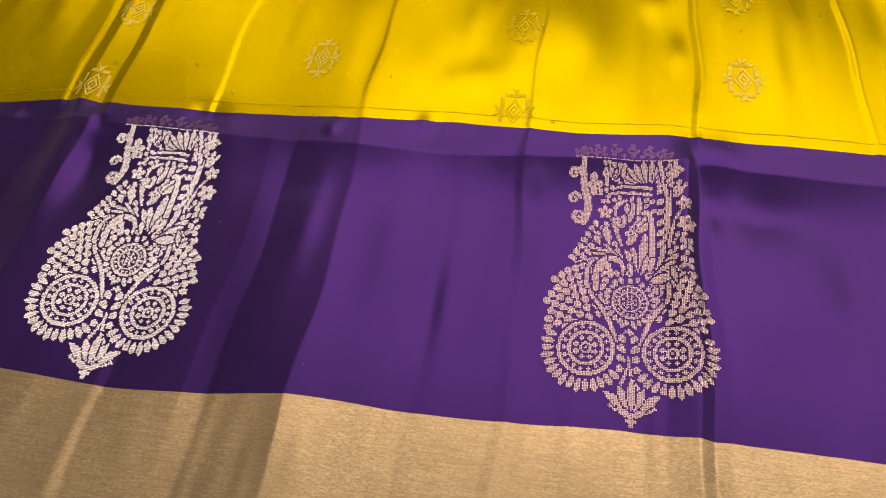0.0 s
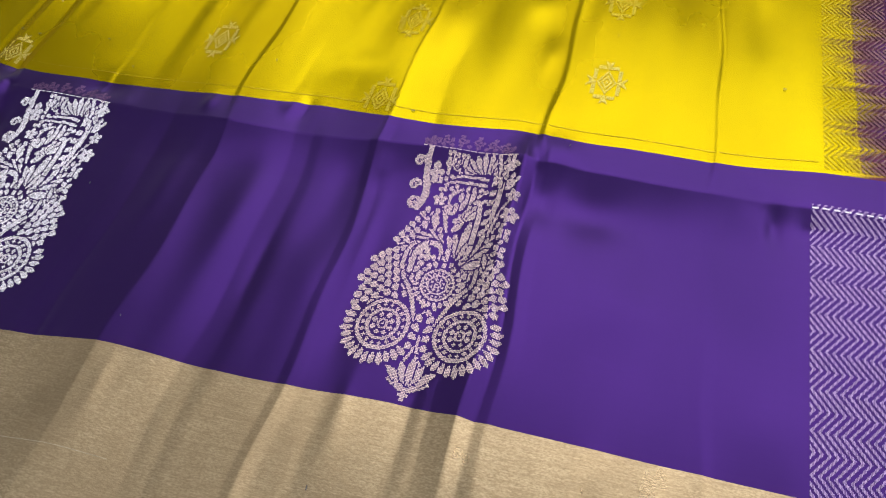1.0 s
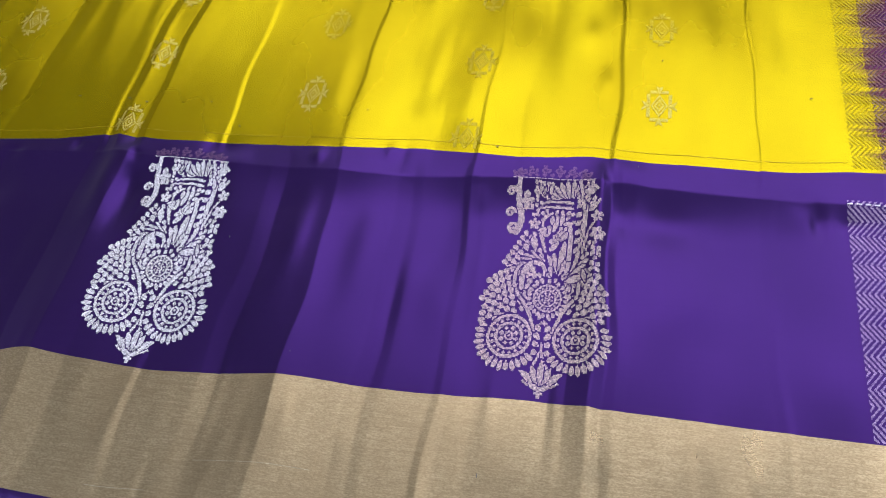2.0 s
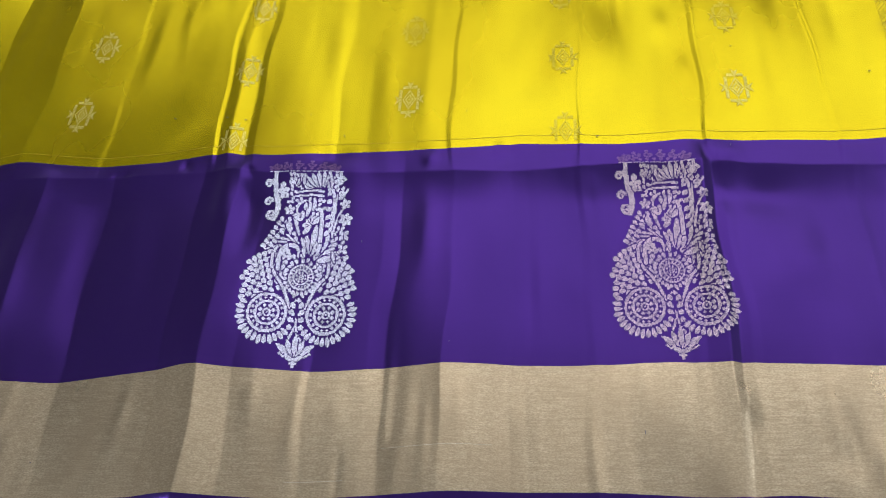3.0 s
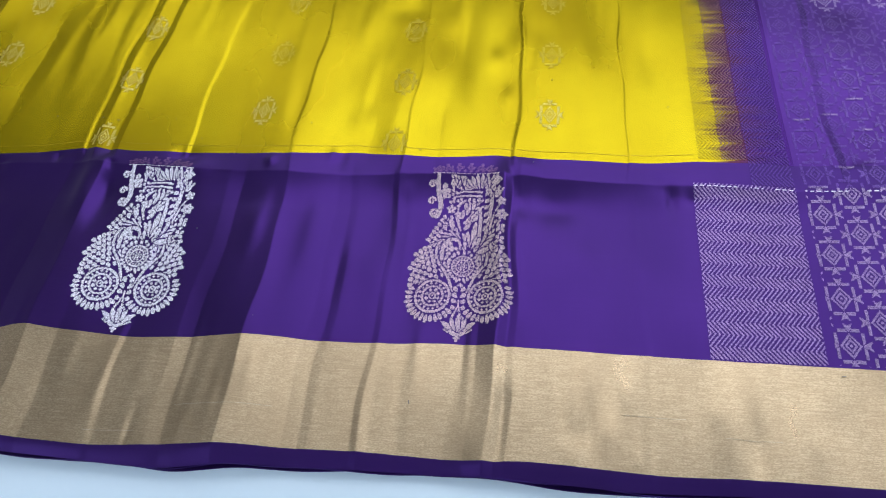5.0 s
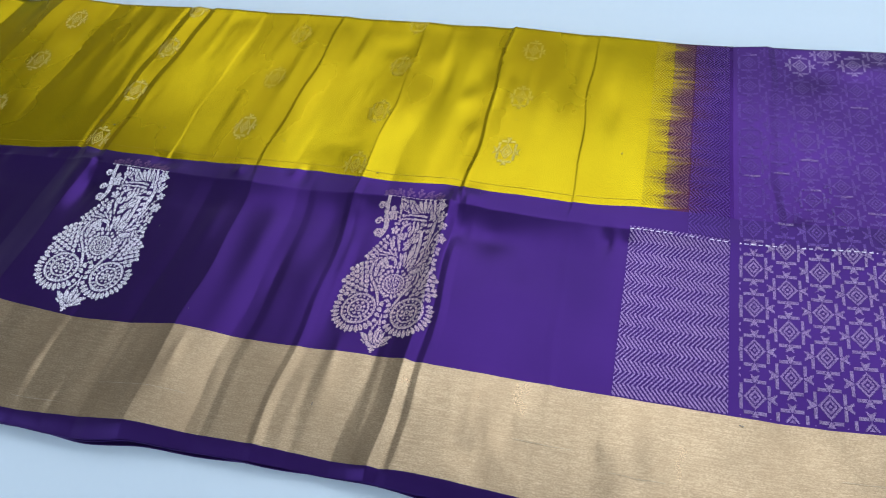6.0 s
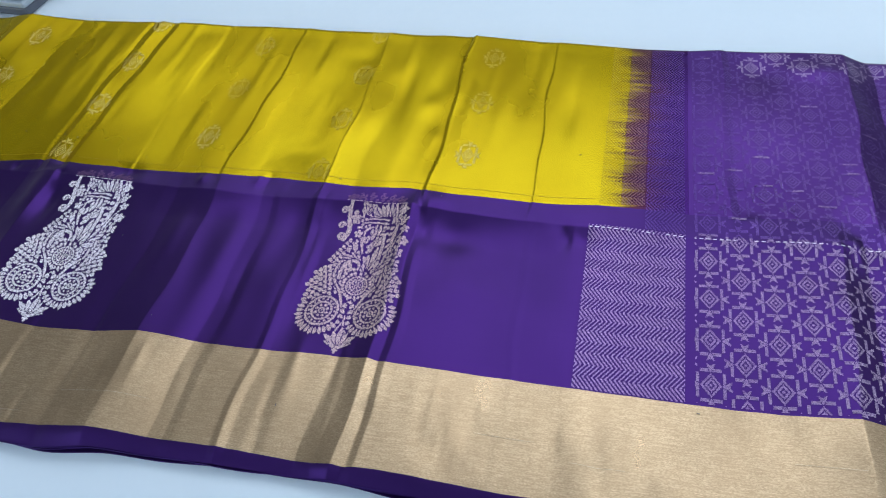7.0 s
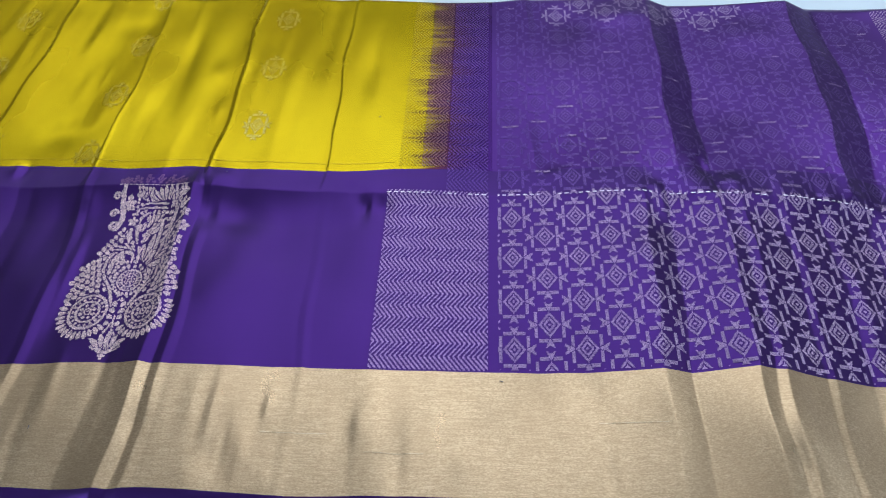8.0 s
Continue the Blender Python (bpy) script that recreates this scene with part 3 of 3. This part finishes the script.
    for head in ((0.0004, 0.1249), (0.0034, 0.1299), (0.0073, 0.1339), (0.0114, 0.1343), (0.0165, 0.1331), (0.0023, 0.1164)):
        leaf_to((0.0090, 0.1252), head, 0.0046, 0.0007)
    # broad stems and the fishbone between them
    g.stroke((0.0129, 0.1403), (0.0190, 0.1453), (0.0182, 0.1100), 0.0034, 0.0034, 0.0009)
    g.stroke((0.0216, 0.0998), (0.0278, 0.1194), (0.0284, 0.1542), 0.0030, 0.0044, 0.0009)
    for k in range(7):
        x, y = (0.0212, 0.1151)
        leaf_to((x, y + 0.0078 * k), (x + 0.0042, y + 0.0078 * k + 0.0046), 0.0046, 0.0004)
    g.curl(*(0.0333, 0.1558), 0.0036, 250, 1.2, 0.0026)
    # sprays and flowers along the other rim
    for foot, head, width in (((0.0221, 0.0992), (0.0341, 0.1095), 0.0048), ((0.0204, 0.0970), (0.0319, 0.1049), 0.0040), ((0.0287, 0.1155), (0.0348, 0.1204), 0.0042), ((0.0158, 0.0912), (0.0294, 0.0950), 0.0060), ((0.0327, 0.0897), (0.0296, 0.1009), 0.0034), ((0.0334, 0.0924), (0.0386, 0.0996), 0.0030)):
        leaf_to(foot, head, width)
    g.stroke((0.0282, 0.1154), (0.0302, 0.1309), (0.0366, 0.1433), 0.0022, 0.0022, 0.0008)
    for where, r, n, turn in (((0.0381, 0.1462), 0.0054, 5, 30), ((0.0393, 0.1311), 0.0066, 6, 15), ((0.0389, 0.1161), 0.0060, 4, 45), ((0.0387, 0.1029), 0.0058, 4, 40), ((-0.0126, 0.1396), 0.0054, 5, 90)):
        g.flower(*where, r, n, turn)
    # drops up the sloping shoulder to the neck
    for k in range(7):
        w = k / 6.0
        x, y = (1 - w) * (-0.0294, 0.1028)[0] + w * (-0.0167, 0.1277)[0], (1 - w) * (-0.0294, 0.1028)[1] + w * (-0.0167, 0.1277)[1]
        g.leaf(x, y, 150 - 32 * w, 0.0062, 0.0038, True, 0.0006)
        if k < 6:
            g.leaf(x + 0.0072, y - 0.0002, 142 - 26 * w, 0.0070, 0.0038, True, 0.0006)
    leaf_to((-0.0089, 0.1154), (-0.0124, 0.1289), 0.0056)
    leaf_to((-0.0148, 0.1149), (-0.0186, 0.1216), 0.0044)
    # arched bands and a fan of drops under the fold
    for k in range(3):
        g.stroke(((-0.0104, 0.1530)[0] + 0.003 * k, (-0.0104, 0.1530)[1] + 0.0040 * k), ((0.0012, 0.1563)[0], (0.0012, 0.1563)[1] + 0.0052 * k), ((0.0166, 0.1537)[0], (0.0166, 0.1537)[1] + 0.0044 * k), 0.0018, 0.0026, 0.0008)
    cx, cy = (0.0147, 0.1571)
    for k in range(9):
        g.leaf(cx - 0.0045 * math.cos(math.radians(22 * k)), cy + 0.0045, 170 - 17 * k, 0.0160 - 0.0006 * abs(k - 4), 0.0040, True, 0.0008)
    for k in range(6):
        g.leaf(cx - 0.0165, cy + 0.0060 + 0.0002 * k, 172 - 17 * k, 0.0078, 0.0036, True, 0.0007)
    g.stroke((0.0270, 0.1537), (0.0247, 0.1687), (0.0211, 0.1798), 0.0030, 0.0024, 0.0008)
    g.stroke((0.0277, 0.1629), (0.0346, 0.1669), (0.0317, 0.1784), 0.0030, 0.0026, 0.0008)
    g.curl(*(0.0327, 0.1682), 0.0042, 20, 1.2, 0.0028)
    # the scroll hanging beside the neck
    g.stroke((-0.0286, 0.1765), (-0.0298, 0.1637), (-0.0258, 0.1517), 0.0040, 0.0054)
    g.stroke((-0.0258, 0.1517), (-0.0221, 0.1400), (-0.0269, 0.1309), 0.0054, 0.0044)
    g.curl(*(-0.0295, 0.1358), 0.0052, -50, -1.2, 0.0034)
    g.curl(*(-0.0339, 0.1484), 0.0042, 10, 1.2, 0.0028)
    g.curl(*(-0.0346, 0.1657), 0.0040, 10, 1.2, 0.0028)
    for head in ((-0.0258, 0.1594), (-0.0217, 0.1675), (-0.0154, 0.1610), (-0.0151, 0.1518), (-0.0211, 0.1513)):
        leaf_to((-0.0207, 0.1579), head, 0.0054, 0.0004)
    # the fold's highlight, drawn in as dashed floats where the threads turn over
    g.put((np.abs(g.y - 0.1770) < 0.0007) & ((g.x / 0.0053) % 1.0 < 0.8) & (g.x > -0.0354) & (g.x < 0.0345))
    # crown over the fold: an arch of scrolls with scalloped heads
    g.put(g.y > 0.1778, False)
    for k in range(8):
        a = math.radians(168 - 22.3 * k)
        cx, cy = mid - 0.006 + 0.031 * math.cos(a), 0.1795 + 0.0085 * math.sin(a)
        g.curl(cx, cy, 0.0040, math.degrees(a) - 90, -1.1, 0.0026)
        g.leaf(cx, cy + 0.0026, math.degrees(a), 0.0040, 0.0040)
    for k in range(9):
        g.leaf(mid - 0.030 + 0.0060 * k, 0.1785, 90 + 8 * (4 - k), 0.0052, 0.0034, True, 0.0005)
    # small leaves wherever the cloth would still show
    fill_drops(g, lambda x, y: 0.086 < y < 0.142 and left(y) + 0.004 < x < mid, lambda x, y: 128 + 14 * math.sin(260 * x), 0.0052, 0.0034, 0.0008)
    fill_drops(g, lambda x, y: 0.086 < y < 0.160 and mid < x < 0.038, lambda x, y: 62 + 16 * math.sin(260 * x), 0.0048, 0.0032, 0.0008)
    fill_drops(g, lambda x, y: 0.145 < y < 0.174 and -0.014 < x < 0.032, lambda x, y: 110 - 900 * x, 0.0044, 0.0030, 0.0007)
    # the leafy tip, jagged and pointed
    g.put((g.y < 0.0200) & (np.abs(g.x - 0.006) < 0.019), False)
    for a, l, w in ((14, 0.0150, 0.0044), (166, 0.0150, 0.0044), (34, 0.0200, 0.0056), (146, 0.0200, 0.0056), (62, 0.0170, 0.0056), (118, 0.0170, 0.0056), (90, 0.0205, 0.0050)):
        g.leaf(0.006, 0.0085, a, l, w, True, 0.0008, True)
    for s in (-1, 1):
        g.leaf(0.006, 0.0055, 90 - s * 58, 0.0098, 0.0040, True, 0.0006, True)
    g.put((np.abs(g.x - 0.006) < 0.0012) & (g.y < 0.0080))
    g.put((np.abs(g.x - 0.006) < 0.0030) & (np.abs(g.y - 0.0040) < 0.0010))
    return g


def stepped_star(pitch, k=1.0, tall=1.0):
    """A nested diamond framed by four bars; fishtail arms break through the bars from its points."""
    g = Loom(-0.0172 * k, 0.0172 * k, -0.0224 * k * tall, 0.0224 * k * tall, pitch)
    x, y = np.abs(g.x) / k, np.abs(g.y) / k / tall
    g.put((np.abs(x - 0.0104) < 0.0015) & (y < 0.0122))
    g.put((np.abs(y - 0.0146) < 0.0016) & (x < 0.0086))
    for p, q, foot, head, slope in ((x, y, 0.0082, 0.0168, 0.55), (y, x, 0.0116, 0.0216, 0.36)):
        spread = 0.0002 + slope * (p - foot)
        g.put((p > foot) & (p < head) & (q < spread + 0.0007), False)
        g.put((p > foot + 0.0008) & (p < head) & (q < spread) & (q > 1.5 * (p - head + 0.0026)))
    d = x / 0.0084 + y / 0.0118
    g.put(d < 1.08, False)
    g.put(d < 1.0)
    g.put(np.abs(d - 0.68) < 0.085, False)
    g.put((d > 0.16) & (d < 0.34), False)
    return g


mango = paisley()
for mu, mv, thread, said in ((-0.857, 0.150, lit_silver_zari, "silver"), (-0.572, 0.150, lit_silver_zari, "silver"), (-0.2305, 0.150, lit_silver_zari, "silver"), (0.0805, 0.150, dim_rose_zari, "rose-gold")):
    pull = -0.035 if said == "silver" else 0.0
    wide = 0.938 if said == "rose-gold" else 1.0
    weave("mango_motif", mango.m & (mango.y < 0.1775), mu + mango.x0 * wide, mv, mango.pitch * wide, mango.pitch, thread, border_panel, said + " brocade mango motif, sheen put in the colour", (0.84, 0.80) if said == "silver" else (0.76, 0.76), 0.0005, 0.22 if said == "silver" else 0.15, 0.24, pull)
    # the crown past the fold looks dim: that shade is a darker thread colour
    weave("mango_crown", mango.m & (mango.y > 0.1775), mu + mango.x0 * wide, mv, mango.pitch * wide, mango.pitch, shaded_crown_zari, border_panel, "plum scrolls above the fold, their dimness put in the colour", shear=pull)

# Small stars on the yellow body
star = stepped_star(0.0007, 0.84, 1.25)
# one gold thread: stars that reflect less are given the duller colour
for col, cu in enumerate((-0.982, -0.817, -0.650, -0.482, -0.313, -0.145, 0.003, 0.159)):
    for row in range(4):
        cv = 0.417 + 0.092 * row if col % 2 else 0.371 + 0.0905 * row
        mask = star.m & (cv + star.y > SEAM + 0.004) & (cv + star.y < BACK - 0.012)
        if mask.any():
            weave("star_motif", mask, cu + star.x0, cv + star.y0, star.pitch, star.pitch, lit_gold_zari if cu < -0.25 or (row == 0 and col % 2) else dim_gold_zari, body, "gold star motif")

# A thin dark woven line along the foot of the yellow body
line = np.ones((1, int((0.30 - LEFT) / 0.004)), bool)
weave("woven_line", line, LEFT, 0.3655, 0.004, 0.0006, line_thread, body, "thin dark woven line", (1.0, 0.8), 0.0003)

# Star lattice of the end piece, below and above the fold
lattice = stepped_star(0.0008)
for col in range(-1, 15):
    cu = 0.4045 + 0.0270 * col
    for row in range(-1, 11):
        cv = 0.1682 + 0.0446 * row + (0.0223 if col % 2 else 0)
        keep = lattice.m & (cu + lattice.x > PALLU + 0.004) & (cv + lattice.y > GOLD1 + 0.002) & (cv + lattice.y < BACK - 0.014)
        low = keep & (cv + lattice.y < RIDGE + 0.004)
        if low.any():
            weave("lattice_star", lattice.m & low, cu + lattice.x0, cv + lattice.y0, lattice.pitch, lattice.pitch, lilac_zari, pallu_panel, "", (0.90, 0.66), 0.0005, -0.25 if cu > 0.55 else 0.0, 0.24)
        # dimmed copies of the thread; the right end takes the lighter for more sheen
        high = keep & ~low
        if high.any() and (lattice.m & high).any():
            weave("lattice_star", lattice.m & high, cu + lattice.x0, cv + lattice.y0, lattice.pitch, lattice.pitch, painted_glint_zari if cv > 0.600 and 0.44 < cu < 0.66 else dim_lilac_zari if cu > 0.45 else dim_purple_zari, pallu_body, "", (0.90, 0.56))
        # here and there a bar glints, the highlight laid on as lighter thread
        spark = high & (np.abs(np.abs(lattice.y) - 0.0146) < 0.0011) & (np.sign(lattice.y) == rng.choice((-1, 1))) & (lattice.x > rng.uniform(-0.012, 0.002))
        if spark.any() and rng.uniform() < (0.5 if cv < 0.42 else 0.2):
            weave("painted_lattice_glint", spark, cu + lattice.x0, cv + lattice.y0, lattice.pitch, lattice.pitch, lilac_zari, pallu_body, "", (0.95, 0.4), 0.0006)


def chevrons(u0, u1, v0, v1, material, label, parent):
    g = Loom(u0, u1, v0, v1, 0.00062)
    turn = ((g.y - v0) / 0.0235) % 1.0
    zig = np.abs(turn - 0.5) * 2
    phase = (g.x - u0) / 0.0037 - zig * 2.4
    # strokes slanting one way are wider, standing in for their brighter shine
    g.put((phase % 1.0) < np.where(turn < 0.5, 0.52, 0.40))
    weave("chevron_band", g.m, u0, v0, g.pitch, g.pitch, material, parent, label, (0.60, 1.0), 0.0005, 0.0, 0.2)


chevrons(0.2945, 0.3845, GOLD1 + 0.001, RIDGE + 0.003, chevron_zari, "silver zari chevron band", border_panel)
chevrons(0.347, 0.3845, RIDGE + 0.004, BACK - 0.014, dim_purple_zari, "chevron band above the fold, its dimness put in the colour", body)
chevrons(0.3235, 0.3460, SEAM + 0.004, BACK - 0.014, tan_zari, "tan chevron band on the dark dye change", body)
chevrons(0.3020, 0.3225, SEAM + 0.004, BACK - 0.014, straw_zari, "pale yellow chevron band", body)

chevrons(0.805, 0.895, GOLD1 + 0.001, BACK - 0.014, lilac_zari, "silver zari chevron band at the end", pallu_panel)

# Highlight along the fold, put in as bright dashes where the metal threads turn
edge = np.arange(int((0.79 - 0.2945) / 0.0012)) % 5 < 3
edge &= np.sin(np.arange(len(edge)) * 0.31) + np.sin(np.arange(len(edge)) * 0.083 + 1) > -0.7
edge &= (np.abs(np.arange(len(edge)) * 0.0012 + 0.2945 - 0.388) > 0.004)
weave("fold_highlight", edge[None, :], 0.2945, RIDGE - 0.0005, 0.0012, 0.0010, lit_silver_zari, pallu_panel, "bright zari dashes put in as the fold's highlight", (0.95, 0.9), 0.0008)

# Slubs: single pale threads floating in the gold border
for k in range(5):
    su, sv = rng.uniform(-0.5, 0.5), rng.uniform(GOLD0 + 0.01, GOLD1 - 0.008)
    slub = np.ones((1, int(rng.uniform(8, 40))), bool)
    weave("slub_thread", slub, su, sv, 0.003, 0.0005, slub_thread, gold_border, "pale loose thread", (1.0, 0.7), 0.0004)

# ---- things beside the sari ----
box = tagged(new("plastic_box"), "low grey plastic box standing behind the sari", "box")
box.matrix_world = pose(-0.70, 0.80, 0.0, 0, 0, -6)
part("body", box_bm(-0.16, 0.16, -0.11, 0.11, 0.0, 0.014, 0.003, 3), box_dark, box, "dark base")
part("lid", box_bm(-0.162, 0.162, -0.112, 0.112, 0.0142, 0.024, 0.003, 3), box_grey, box, "grey lid")
part("tray", box_bm(-0.157, 0.157, -0.107, 0.107, 0.0242, 0.033, 0.003, 3), box_grey, box, "shallow grey tray on the lid")

# Lint specks lying on the cloth
lint = bmesh.new()
for k in range(26):
    lu, lv, turn, size = rng.uniform(-0.6, 0.7), rng.uniform(0.07, 0.62), rng.uniform(0, 3.14), rng.uniform(0.0005, 0.0016)
    p = surf(lu, lv, 0.0007)
    d, n = Vector((math.cos(turn), math.sin(turn), 0)) * size, Vector((-math.sin(turn), math.cos(turn), 0)) * 0.00025
    base = [lint.verts.new(Vector(p) + a * d + b * n) for a, b in ((-1, -1), (1, -1), (1, 1), (-1, 1))]
    top = [lint.verts.new(v.co + Vector((0, 0, 0.0003))) for v in base]
    lint.faces.new(top)
    for i in range(4):
        lint.faces.new((base[i], base[(i + 1) % 4], top[(i + 1) % 4], top[i]))
tagged(part("lint", lint, box_dark), "tiny dark lint specks scattered on the silk", "lint", kind="stuff")
